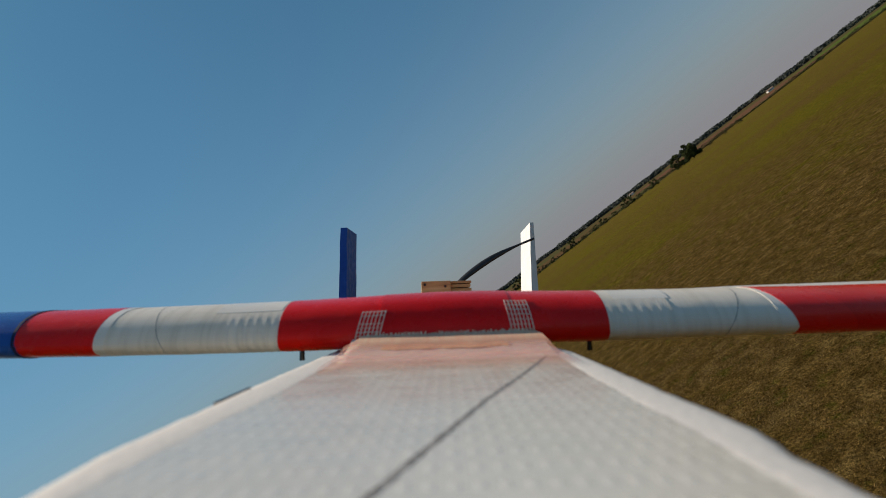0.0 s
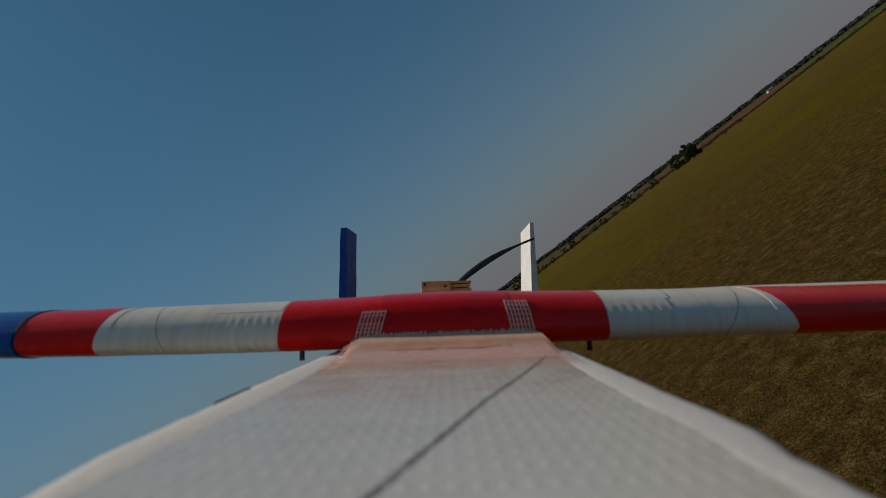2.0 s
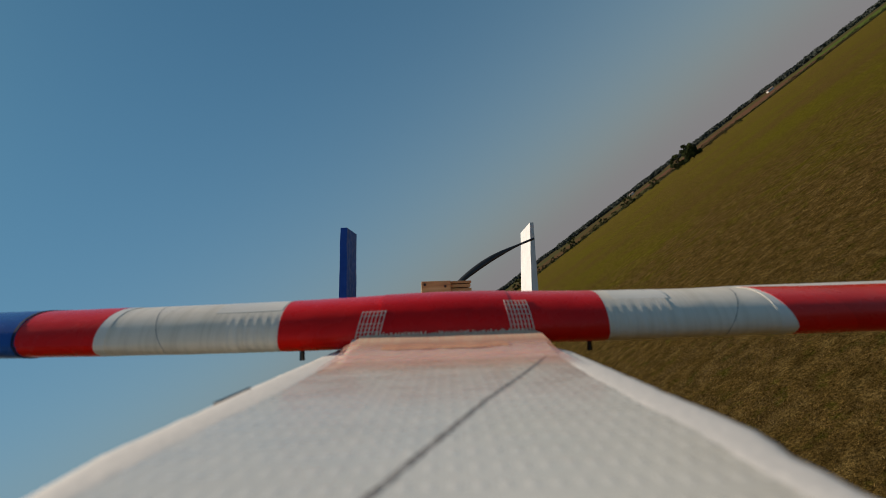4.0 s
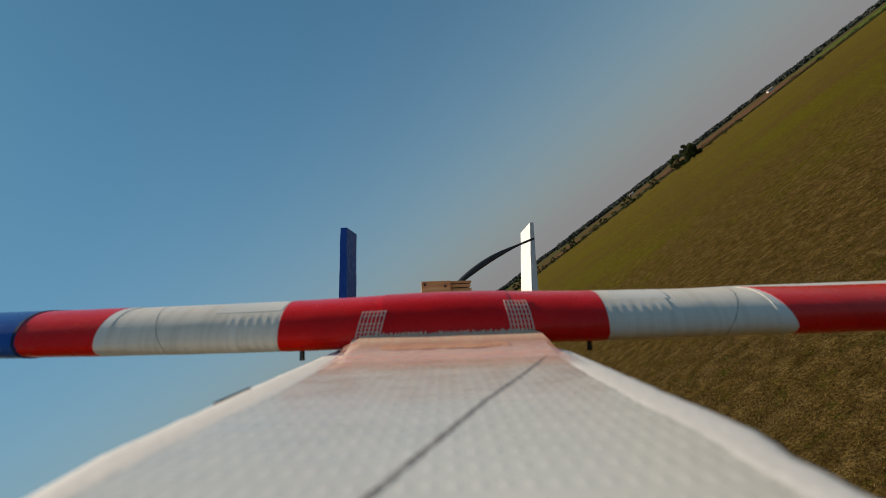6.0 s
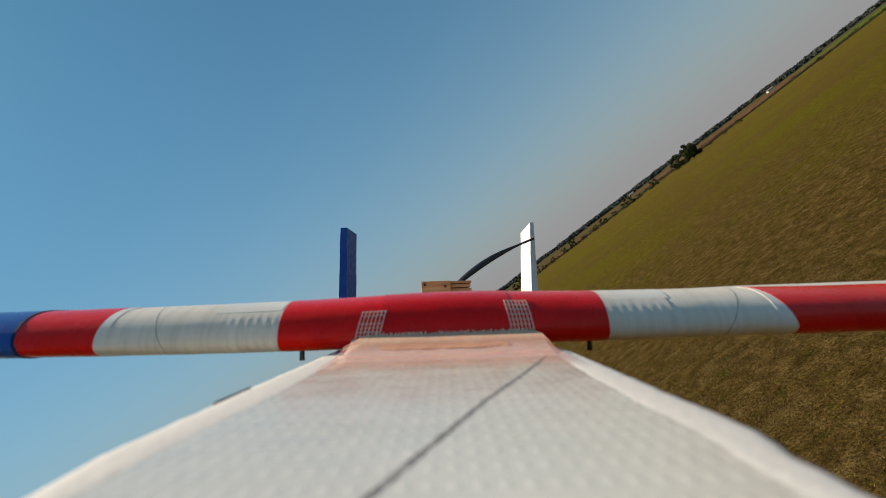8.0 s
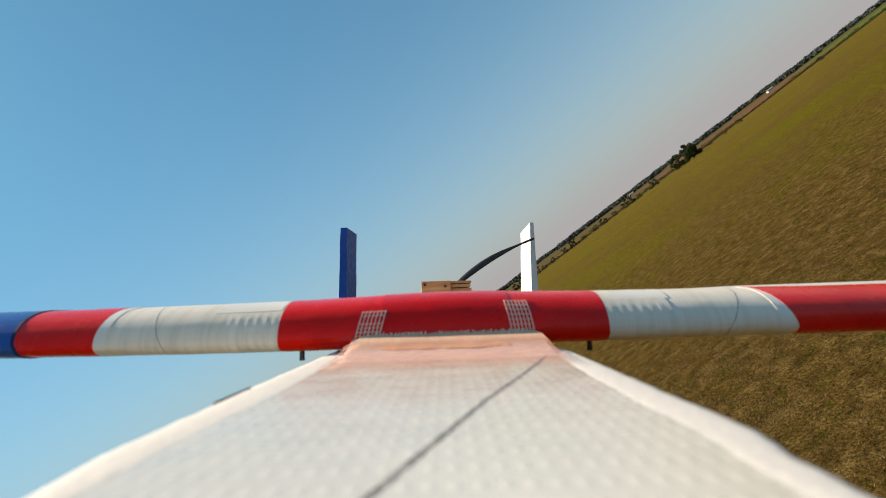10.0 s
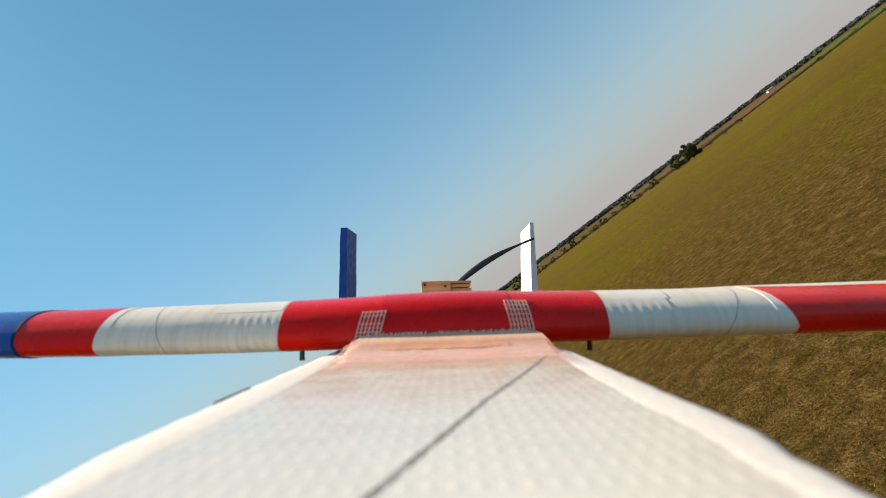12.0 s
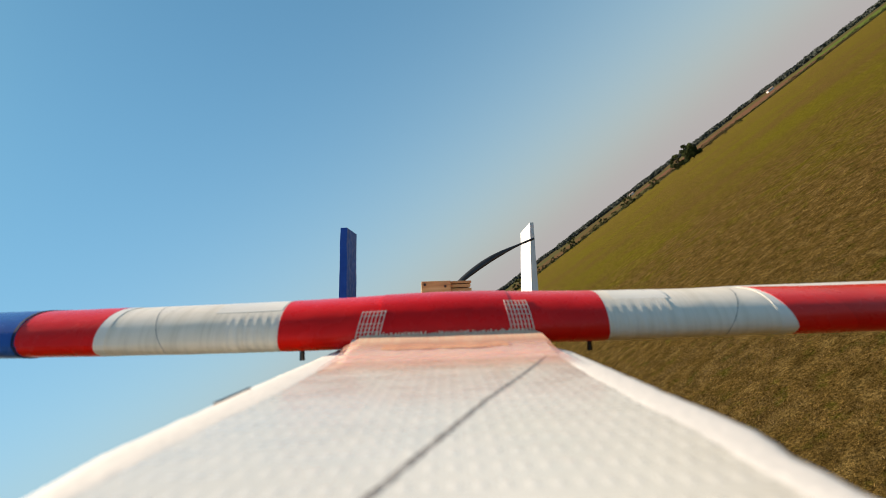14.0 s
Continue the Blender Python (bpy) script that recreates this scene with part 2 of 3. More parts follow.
LEAF = leaf_material("tree_leaves", (0.018, 0.028, 0.010), (0.035, 0.05, 0.016), (0.06, 0.075, 0.025))
HEDGE = leaf_material("hedge_leaves", (0.03, 0.035, 0.014), (0.05, 0.06, 0.02), (0.085, 0.09, 0.035))
# distance haze is mixed into these leaf colours: greyed, bluish and low in contrast
FARWOOD = leaf_material("far_wood_leaves_haze_tint", (0.042, 0.052, 0.048), (0.048, 0.059, 0.052), (0.055, 0.067, 0.057))
STRAW = Mat("dry_and_green_grass", 0.8, 0, 0, 0.1)
gi = STRAW.t.nodes.new("ShaderNodeNewGeometry").outputs["Random Per Island"]
tuft = STRAW.mix(1.0, field_colour(STRAW), STRAW.ramp(gi, (0.0, (0.6,) * 3), (0.55, (1.15,) * 3), (0.85, (1.6, 1.55, 1.5)), (1.0, (2.5, 2.5, 2.6))), "MULTIPLY")
STRAW.colour(tuft)
STRAW = STRAW.m
REED = leaf_material("reed_leaves", (0.06, 0.075, 0.03), (0.12, 0.14, 0.07), (0.26, 0.28, 0.18))
BARK = Mat("bark", 0.9)
BARK.colour(BARK.mix(BARK.noise(6, 5, 0.6, (3, 3, 0.6)), (0.05, 0.035, 0.025), (0.14, 0.105, 0.08))).bump(BARK.noise(9, 4, 0.6, (3, 3, 0.5)), 0.7, 0.03)
BARK = BARK.m
ASPHALT = Mat("asphalt", 0.85)
ASPHALT.colour(ASPHALT.mix(1.0, ASPHALT.mix(ASPHALT.noise(0.5, 5, 0.65), (0.045, 0.046, 0.05), (0.10, 0.10, 0.105)), ASPHALT.ramp(ASPHALT.noise(60, 3), (0.3, (0.6,) * 3), (0.7, (1.3,) * 3)), "MULTIPLY")).bump(ASPHALT.noise(80, 3), 0.4, 0.004)
ASPHALT = ASPHALT.m
PLASTER = Mat("white_plaster", 0.8)
PLASTER.colour(PLASTER.mix(PLASTER.noise(0.8, 5), (0.62, 0.60, 0.56), (0.8, 0.79, 0.76)))
PLASTER = PLASTER.m
ROOF = Mat("clay_roof", 0.8)
ROOF.colour(ROOF.mix(ROOF.noise(1.2, 5), (0.10, 0.075, 0.06), (0.17, 0.13, 0.10)))
ROOF = ROOF.m
GLASS = Mat("dark_window_glass", 0.08).colour((0.03, 0.035, 0.04)).m


# ---- mesh helpers ----
def mesh_object(name, verts, faces, material, parent=None, label="", smooth=False):
    me = bpy.data.meshes.new(name)
    me.from_pydata([tuple(v) for v in verts], [], [tuple(f) for f in faces])
    me.materials.append(material)
    if smooth:
        me.shade_smooth()
    ob = new(name, me)
    if parent is not None:
        ob.parent = parent
    return tagged(ob, label)


def part(name, bm, material, parent, label="", smooth=False):
    me = bpy.data.meshes.new(name)
    bm.normal_update()
    bm.to_mesh(me)
    bm.free()
    me.materials.append(material)
    if smooth:
        me.shade_smooth()
    ob = new(name, me)
    if parent is not None:
        ob.parent = parent
    return tagged(ob, label)


def box_bm(x0, x1, y0, y1, z0, z1, bevel=0.0):
    bm = bmesh.new()
    bmesh.ops.create_cube(bm, size=1.0)
    for v in bm.verts:
        v.co = Vector((x0 + (v.co.x + 0.5) * (x1 - x0), y0 + (v.co.y + 0.5) * (y1 - y0), z0 + (v.co.z + 0.5) * (z1 - z0)))
    if bevel:
        bmesh.ops.bevel(bm, geom=bm.edges[:], offset=bevel, segments=2, affect="EDGES", profile=0.6)
    return bm


def tube_bm(a, b, r0, r1, n=12):
    bm = bmesh.new()
    a, b = Vector(a), Vector(b)
    m = Matrix.Translation((a + b) / 2) @ (b - a).to_track_quat("Z", "Y").to_matrix().to_4x4()
    bmesh.ops.create_cone(bm, cap_ends=True, segments=n, radius1=r0, radius2=r1, depth=(b - a).length, matrix=m)
    return bm


def grid_shell(name, fn, us, vs, thick, material, parent, label="", smooth=True):
    """A sheet with thickness: fn(u, v, lift) gives a point; us and vs are the parameters."""
    nu, nv = len(us), len(vs)
    verts = [fn(u, v, 0.0) for u in us for v in vs] + [fn(u, v, thick) for u in us for v in vs]
    top = nu * nv
    faces = []
    for i in range(nu - 1):
        for j in range(nv - 1):
            a, b, c, d = i * nv + j, i * nv + j + 1, (i + 1) * nv + j + 1, (i + 1) * nv + j
            faces.append((a, b, c, d))
            faces.append((top + d, top + c, top + b, top + a))
    rim = [i * nv for i in range(nu)] + [(nu - 1) * nv + j for j in range(1, nv)]
    rim += [i * nv + nv - 1 for i in range(nu - 2, -1, -1)] + [j for j in range(nv - 2, 0, -1)]
    for p, q in zip(rim, rim[1:] + rim[:1]):
        faces.append((p, q, top + q, top + p))
    ob = mesh_object(name, verts, faces, material, parent, label, smooth)
    bm = bmesh.new()
    bm.from_mesh(ob.data)
    bmesh.ops.recalc_face_normals(bm, faces=bm.faces[:])
    for e in bm.edges:
        if e.calc_face_angle(0.0) > 0.9:
            e.smooth = False
    bm.to_mesh(ob.data)
    bm.free()
    return ob


def spans(a, b, n):
    return [a + (b - a) * i / n for i in range(n + 1)]


# ---- ground ----
def build_ground():
    rings = [0, 6, 12, 20, 30, 45, 70, 110, 180, 300, 500, 900, 1600, 3000, 4800]
    n = 96
    verts, faces = [(0, 0, 0)], []
    for r in rings[1:]:
        for k in range(n):
            a = 2 * math.pi * k / n
            x, y = r * math.cos(a), r * math.sin(a)
            lift = 0.25 * (noise.noise((x * 0.02, y * 0.02, 0)) if r < 1000 else 0)
            verts.append((x, y, lift * min(1.0, r / 60)))
    for k in range(n):
        faces.append((0, 1 + k, 1 + (k + 1) % n))
    for i in range(len(rings) - 2):
        for k in range(n):
            a, b = 1 + i * n + k, 1 + i * n + (k + 1) % n
            faces.append((a, a + n, b + n, b))
    ob = mesh_object("ground", verts, faces, GROUND, smooth=True)
    return tagged(ob, "flat field of short olive grass with brown dry patches", "ground", kind="structure")


build_ground()


# ---- the aircraft ----
aircraft = new("model_airplane")
aircraft.matrix_world = AIRCRAFT_POSE
tagged(aircraft, "foam model airplane wrapped in red, white and blue tape, banked", "model airplane")


def bezier(p0, p1, p2, p3, t):
    s = 1 - t
    return tuple(s * s * s * a + 3 * s * s * t * b + 3 * s * t * t * c + t * t * t * d for a, b, c, d in zip(p0, p1, p2, p3))


def wing_profile():
    """Points (y, z) from the lower trailing edge round the blunt nose to the upper trailing edge."""
    pts = [(0.405, 0.0035), (0.33, 0.0012), (0.26, 0.0008), (0.216, 0.0008)]
    pts += [bezier((0.212, 0.0008), (0.2045, 0.0008), (0.2, 0.0022), (0.2, 0.0056), t) for t in spans(0, 1, 6)]
    pts += [bezier((0.2, 0.0056), (0.2, 0.0115), (0.2085, 0.0195), (0.226, 0.0198), t) for t in spans(0, 1, 12)][1:]
    pts += [(0.25, 0.0194), (0.29, 0.0178), (0.35, 0.0118), (0.405, 0.005)]
    return pts


PROFILE = wing_profile()
NOSE = 9            # index of the nose point
CREST = 21          # index of the crest


def wing_point(u, x, lift=0.0):
    """A point of the wing's skin: u runs along PROFILE, x along the span."""
    i = max(0, min(len(PROFILE) - 2, int(u)))
    t = u - i
    (y0, z0), (y1, z1) = PROFILE[i], PROFILE[i + 1]
    y, z = y0 + (y1 - y0) * t, z0 + (z1 - z0) * t
    dy, dz = y1 - y0, z1 - z0
    ln = math.hypot(dy, dz)
    # ribs where the tape is stretched over the foam, and a slow waviness
    rib, low = 0.0, max(0.0, min(1.0, (16 - u) / 4))
    if -0.086 < x < -0.062:
        lean = 0.00045 * (u - NOSE) - 0.00003 * (u - NOSE) ** 2
        rib = 0.00011 * math.sin(2 * math.pi * (x + lean + 0.0008 * noise.noise((x * 220, 1, 1))) / 0.0034) * min(1, (-0.062 - x) / 0.002, (x + 0.086) / 0.003)
    elif -0.130 < x <= -0.086:
        rib = 0.00003 * low * math.sin(2 * math.pi * (x + 0.0006 * noise.noise((x * 200, 2, 1))) / 0.0028)
    elif 0.060 < x < 0.0875:
        lean = 0.00040 * (u - NOSE) - 0.00002 * (u - NOSE) ** 2
        rib = (0.00009 + 0.00003 * noise.noise((x * 300, 0, 6))) * math.sin(2 * math.pi * (x + lean + 0.0010 * noise.noise((x * 220, 1, 1))) / 0.0038) * min(1, (x - 0.060) / 0.002)
    elif 0.0875 <= x < 0.124:
        rib = 0.000006 * low * math.sin(2 * math.pi * x / 0.0021)
    elif 0.124 <= x < 0.1335:
        rib = 0.000014 * math.sin(2 * math.pi * x / 0.0031)
    rib *= max(0.0, min(1.0, (16.5 - u) / 5))
    wave = 0.00011 * noise.noise((x * 30, u * 0.35, 3.0)) + 0.00005 * noise.noise((x * 130, u * 0.8, 7.0))
    bulge = 0.0018 * math.exp(-(x / 0.05) ** 2) * max(0, min(1, (u - NOSE) / 8))
    sag = 0.0010 * max(0, min(1, (x - 0.10) / 0.07)) * max(0, min(1, (u - 12) / 6))
    tip = max(0, min(1, (-x - 0.10) / 0.08)) * (0.0014 if z < 0.006 else -0.0004)
    off = lift + rib + wave
    return (x, y - dz / ln * off, z + dy / ln * off + bulge - sag + tip)


def wing_band(name, x0, x1, u0, u1, lift, material, label="", skew=0.0, step=0.0011):
    us = []
    u = u0
    while u < u1:
        us.append(u)
        u += 0.5
    us.append(u1)
    xs = spans(x0, x1, max(2, int(round((x1 - x0) / step))))

    def fn(v, x, t):
        return wing_point(v, x + skew * max(0.0, v - NOSE) / 12, lift + t)
    return grid_shell(name, fn, us, xs, 0.0001, material, wing, label)


LAST = len(PROFILE) - 1


def build_wing_core():
    xs = spans(-0.55, 0.55, 110)
    n = len(PROFILE)
    verts = [wing_point(j, x, -0.0008) for x in xs for j in range(n)]
    faces = []
    for i in range(len(xs) - 1):
        for j in range(n):
            a, b = i * n + j, i * n + (j + 1) % n
            faces.append((a, a + n, b + n, b))
    faces.append(tuple(range(n)))
    faces.append(tuple(range((len(xs) - 1) * n + n - 1, (len(xs) - 1) * n - 1, -1)))
    core = mesh_object("wing", verts, faces, FOAM, aircraft, "white foam wing with a blunt rounded leading edge", True)
    for p in core.data.polygons:
        if len(p.vertices) > 4:
            p.use_smooth = False
    return core


wing = build_wing_core()


def build_wing_skin():
    wing_band("tape_band", -0.1345, -0.061, 2, LAST, 0.0, WHITE, "ribbed white tape band", step=0.0005)
    wing_band("tape_band", 0.0595, 0.1345, 2, LAST, 0.0, WHITE, "ribbed white tape band", step=0.0005)
    wing_band("tape_patch", 0.0600, 0.0872, 2, LAST, 0.00016, WHITE, "second layer of ribbed white tape", step=0.0005, skew=-0.0012)
    wing_band("tape_patch", -0.1338, -0.1285, 2, LAST, 0.00014, WHITE_EDGE, "clean white tape edge")
    wing_band("tape_patch", 0.1262, 0.1340, 2, LAST, 0.00014, WHITE_EDGE, "clean white tape edge", step=0.0005, skew=-0.0015)
    wing_band("tape_band", -0.0632, 0.0615, 2, LAST, 0.00018, RED, "glossy red tape band")
    wing_band("tape_band", -0.1700, -0.1325, 2, LAST, 0.00018, RED, "glossy red tape band")
    wing_band("tape_band", 0.1325, 0.1545, 2, LAST, 0.00018, RED, "glossy red tape band", skew=-0.0062)
    wing_band("tape_band", 0.1545, 0.21, 2, LAST, 0.00018, RED_DARK, "glossy red tape band, second layer", skew=-0.0062)
    wing_band("tape_band", -0.55, -0.161, 2, LAST, 0.00036, BLUE, "glossy blue tape band on the wing tip", step=0.004, skew=-0.0055)
    wing_band("tape_edge", -0.1622, -0.1612, 2, LAST, 0.00050, GRIME_BLUE, "dark lapped edge of the blue tape", step=0.0005, skew=-0.0055)
    wing_band("tape_band", 0.205, 0.55, 2, LAST, 0.00018, BLUE, "glossy blue tape band on the wing tip", step=0.004)
    wing_band("tape_patch", -0.0250, 0.0252, NOSE - 1, CREST + 2, 0.00036, RED_DARK, "darker red tape patch over the wing centre")
    # whiter overlaps on the crest of the white bands
    wing_band("tape_patch", 0.066, 0.088, CREST - 4, CREST + 2, 0.00018, WHITE_EDGE, "short white tape overlap")
    wing_band("tape_patch", -0.09, -0.064, CREST - 4, CREST + 2, 0.00012, WHITE_EDGE, "short white tape overlap")
    grid_shell("spar_strip", lambda y, x, t: (x, y, 0.0181 + 0.0004 * min(1, max(0, (x - 0.115) / 0.02)) + (y - 0.228) * 0.075 + t), spans(0.228, 0.248, 3), spans(0.115, 0.40, 30),
               0.0004, FIN_WHITE, wing, "white foam strip on the wing's upper face")
    # pencil lines across the white bands
    for x in (-0.1065, 0.1065):
        wing_band("pencil_line", x - 0.00014, x + 0.00014, 6.5, CREST + 1, 0.00004, GRAPHITE, "thin grey pencil line", step=0.0004, skew=0.012 if x > 0 else -0.0095)
    # pegs under the wing
    for x in (-0.058, 0.0575):
        part("peg", tube_bm((x, 0.215, 0.0012), (x, 0.215, -0.0036), 0.0009, 0.0011, 10), BLACK, wing, "short dark peg under the wing")


def build_mesh_strip(x0, x1, u0, u1, skew):
    """Glass-fibre strands of a reinforcing tape over the wing's nose."""
    nx = 7
    for k in range(nx):
        x = x0 + (x1 - x0) * k / (nx - 1)
        wing_band("strand", x - 0.00019, x + 0.00019, u0, u1, 0.0005, STRAND, step=0.0004, skew=skew)
    n = 9
    for k in range(n):
        u = u0 + (u1 - u0 - 0.3) * k / (n - 1)
        if k == 6 and x0 < 0:
            continue
        grid_shell("strand", lambda v, x, t: wing_point(v, x + skew * max(0.0, v - NOSE) / 12, 0.00058 + t), [u, u + 0.10], spans(x0, x1, 8), 0.0001, STRAND, wing)


def build_fuselage():
    body = part("fuselage", box_bm(-0.0425, 0.0362, -0.13, 0.44, -0.062, -0.0012, 0.003), FOAM, aircraft, "white foam box fuselage")
    # deck film, gently uneven
    def deck(y, x, t):
        z = 0.00006 * noise.noise((x * 28, y * 22, 1.0)) - 0.0006
        return (x, y, z + t)
    grid_shell("deck", deck, spans(-0.125, 0.2, 110), spans(-0.0415, 0.0355, 40), 0.0006, DECK, body, "off-white woven film over the deck")
    # rolled foam edges
    def along(y, *stops):
        for (ya, va), (yb, vb) in zip(stops, stops[1:]):
            if y <= yb:
                return va + (vb - va) * max(0.0, (y - ya) / (yb - ya))
        return stops[-1][1]
    for side in (-1, 1):
        ys = spans(-0.13, 0.215, 260)
        n = 12
        verts, faces = [], []
        for y in ys:
            if side < 0:
                a = along(y, (0.05, -0.0432), (0.072, -0.0459), (0.14, -0.0456), (0.21, -0.0440))
                b = along(y, (0.05, -0.0373), (0.075, -0.0369), (0.115, -0.0347), (0.21, -0.0343))
            else:
                a = along(y, (0.05, 0.0309), (0.10, 0.0315), (0.13, 0.0320), (0.19, 0.0352))
                b = along(y, (0.048, 0.0377), (0.061, 0.0384), (0.072, 0.0411), (0.18, 0.0420), (0.21, 0.0372))
            outer = 0.0004 * noise.noise((y * 55, side * 3.0, 0)) + 0.0003 * noise.noise((y * 190, side * 5.0, 2))
            inner = 0.00015 * noise.noise((y * 45, side * 9.0, 4)) + 0.0001 * noise.noise((y * 260, side, 6))
            a, b = (a + outer, b + inner) if side < 0 else (a + inner, b + outer)
            hgt = 0.00012 + 0.00004 * noise.noise((y * 60, side * 7.0, 1)) + 0.00003 * noise.noise((y * 240, side * 4.0, 3))
            for k in range(n):
                c = math.pi * k / (n - 1)
                verts.append(((a + b) / 2 + (b - a) / 2 * math.cos(c), y, -0.0012 + (hgt + 0.0012) * math.sin(c) ** 0.22))
        for i in range(len(ys) - 1):
            for k in range(n - 1):
                a = i * n + k
                faces.append((a, a + 1, a + n + 1, a + n))
            faces.append((i * n + n - 1, i * n, (i + 1) * n, (i + 1) * n + n - 1))
        faces.append(tuple(range(n - 1, -1, -1)))
        faces.append(tuple(range((len(ys) - 1) * n, len(ys) * n)))
        mesh_object("edge_strip", verts, faces, EDGE_FOAM, body, "rolled white edge of the deck, scuffed brown along its rim", True)
    # pencil line on the deck
    a, b = Vector((0.0375, 0.191)), Vector((-0.0245, 0.01))

    def line(s, w, t):
        p = a + (b - a) * s
        bow = 0.001 * math.sin(2 * math.pi * s) if s < 0.5 else 0.0045 * (s - 0.5)
        jig = 0.0002 * noise.noise((s * 60, 0, 5))
        d = 0.00006 * noise.noise((p.x * 28, p.y * 22, 1.0))
        return (min(p.x + 0.0008, 0.0352) + bow * 0.9 + jig + w * (0.8 + 0.3 * noise.noise((s * 90, 4, 4))), p.y, 0.00002 + d + t)
    grid_shell("pencil_line", line, spans(0, 1, 120), [-0.00075, 0.00075], 0.00001, GRAPHITE, body, "grey pencil line across the deck")
    # joint between deck and wing
    path = [(0.142, 0.0008), (0.150, 0.0009), (0.16, 0.0010), (0.172, 0.0012), (0.180, 0.0020), (0.186, 0.0029), (0.1915, 0.0040), (0.1955, 0.0050), (0.1980, 0.0056), (0.1992, 0.0059)]

    def ramp_at(y):
        for (y0, z0), (y1, z1) in zip(path[:-1], path[1:-1]):
            if y <= y1:
                return z0 + (z1 - z0) * (y - y0) / (y1 - y0)
        return path[-2][1]
    grid_shell("fillet", lambda y, x, t: (x * (1 + 0.2 * (y - 0.16)), y, -0.003 if t == 0 else ramp_at(y) - 0.0006 - 0.0014 * max(0, (0.180 - y) / 0.03) + 0.0001 * noise.noise((x * 90, y * 90, 8))),
               spans(0.150, 0.1985, 16), spans(-0.0345, 0.0350, 30), 1.0, FOAM, body, "white foam ramp between deck and wing")
    grid_shell("balsa_strip", lambda y, x, t: (x, y + 0.0030 * noise.noise((x * 150, y * 200, 3)) + 0.0012 * noise.noise((x * 600, y * 300, 5)), ramp_at(y) - 0.0005 + t), spans(0.1838, 0.1900, 8), spans(-0.0225, 0.0215, 60), 0.0003, BALSA, body,
               "bare balsa strip at the wing joint")

    def film(i, x, t):
        y, z = path[int(i)]
        rag = 0.0009 * noise.noise((x * 160, i * 0.4, 2)) * (1 if int(i) == 0 else 0.3)
        grow = 1.0 + 0.02 * min(i, 5) / 5 - 0.13 * max(0, i - 5) / 4
        return (x * grow + 0.0007 * noise.noise((y * 300, 3.0, 2)) + (0.0012 if i > 5 else 0.0), y + rag, z + 0.0002 + rag * 0.4 + t)
    grid_shell("joint_tape", film, list(range(10)), spans(-0.0352, 0.0352, 60), 0.0002, FILM, body, "clear tape over the joint, the red wing's reflection painted in as pink")
    # frayed fibre ends along the tape's upper edge
    rng = np.random.default_rng(3)
    verts, faces = [], []
    for k in range(90):
        x = -0.030 + 0.060 * k / 89 + rng.normal() * 0.0003
        w, ln = 0.00019, 0.0004 + 0.0009 * rng.random()
        n = len(verts)
        for dy, z in ((0.1986, 0.0054), (0.1989, 0.0060 + ln)):
            for sx in (-w, w):
                verts += [(x + sx, dy, z), (x + sx, dy + 0.0003, z)]
        faces += [(n, n + 2, n + 6, n + 4), (n + 1, n + 5, n + 7, n + 3), (n, n + 4, n + 5, n + 1), (n + 2, n + 3, n + 7, n + 6), (n + 4, n + 6, n + 7, n + 5), (n, n + 1, n + 3, n + 2)]
    mesh_object("fringe", verts, faces, FRINGE, body, "frayed pale fibre ends along the joint tape")
    part("glue_smear", tube_bm((-0.0462, 0.107, -0.0004), (-0.0456, 0.124, -0.0001), 0.0005, 0.0003, 8), GRIME, body, "dark glue smear on the deck edge")


def build_tail():
    for side, x0, x1, toe, lean, mat, word in ((-1, -0.1700, -0.1575, 0.001, 0.003, BLUE_FIN, "blue"), (1, 0.1428, 0.1512, -0.0062, 0.0035, FIN_WHITE, "white")):
        bm = bmesh.new()
        rows = []
        for y in spans(0.848, 0.936, 6):
            f = (y - 0.848) / 0.088
            ring = []
            for z in spans(0.008, 0.1405 if side < 0 else 0.1385 - 0.006 * f, 24):
                g = (z - 0.008) / 0.13
                wob = 0.0006 * noise.noise((y * 40, z * 40, side * 4.0)) + (0.0003 * noise.noise((y * 300, z * 130, 9.0)) if side < 0 else 0.0)
                cx = toe * f + (lean * g if side < 0 else -lean * g)
                half = (x1 - x0) / 2 * (1 - 0.55 * f) * (1 - (0.35 * g if side > 0 else 0.15 * g))
                mid = x1 - half
                if side > 0:
                    mid, cx, half = 0.1450 - f * (0.0065 - 0.003 * g), 0.0, (0.0058 - 0.0018 * f) * (1 - 0.5 * g)
                ring.append((bm.verts.new((mid - half + cx + wob, y, z)), bm.verts.new((mid + half + cx + wob, y, z))))
            rows.append(ring)
        for r, s in zip(rows, rows[1:]):
            for k in range(len(r) - 1):
                bm.faces.new((r[k][0], r[k + 1][0], s[k + 1][0], s[k][0]))
                bm.faces.new((r[k][1], s[k][1], s[k + 1][1], r[k + 1][1]))
            bm.faces.new((r[-1][0], r[-1][1], s[-1][1], s[-1][0]))
            bm.faces.new((r[0][0], s[0][0], s[0][1], r[0][1]))
        for r in (rows[0], rows[-1]):
            for k in range(len(r) - 1):
                bm.faces.new((r[k][0], r[k][1], r[k + 1][1], r[k + 1][0]))
        bmesh.ops.recalc_face_normals(bm, faces=bm.faces[:])
        part("fin", bm, mat, aircraft, "upright " + word + " tail fin wrapped in film")
        xm = (x0 + x1) / 2
        part("boom", tube_bm((xm, 0.30, 0.006), (xm, 0.94, 0.006), 0.004, 0.004, 12), CARBON, aircraft, "black carbon tail boom", True)


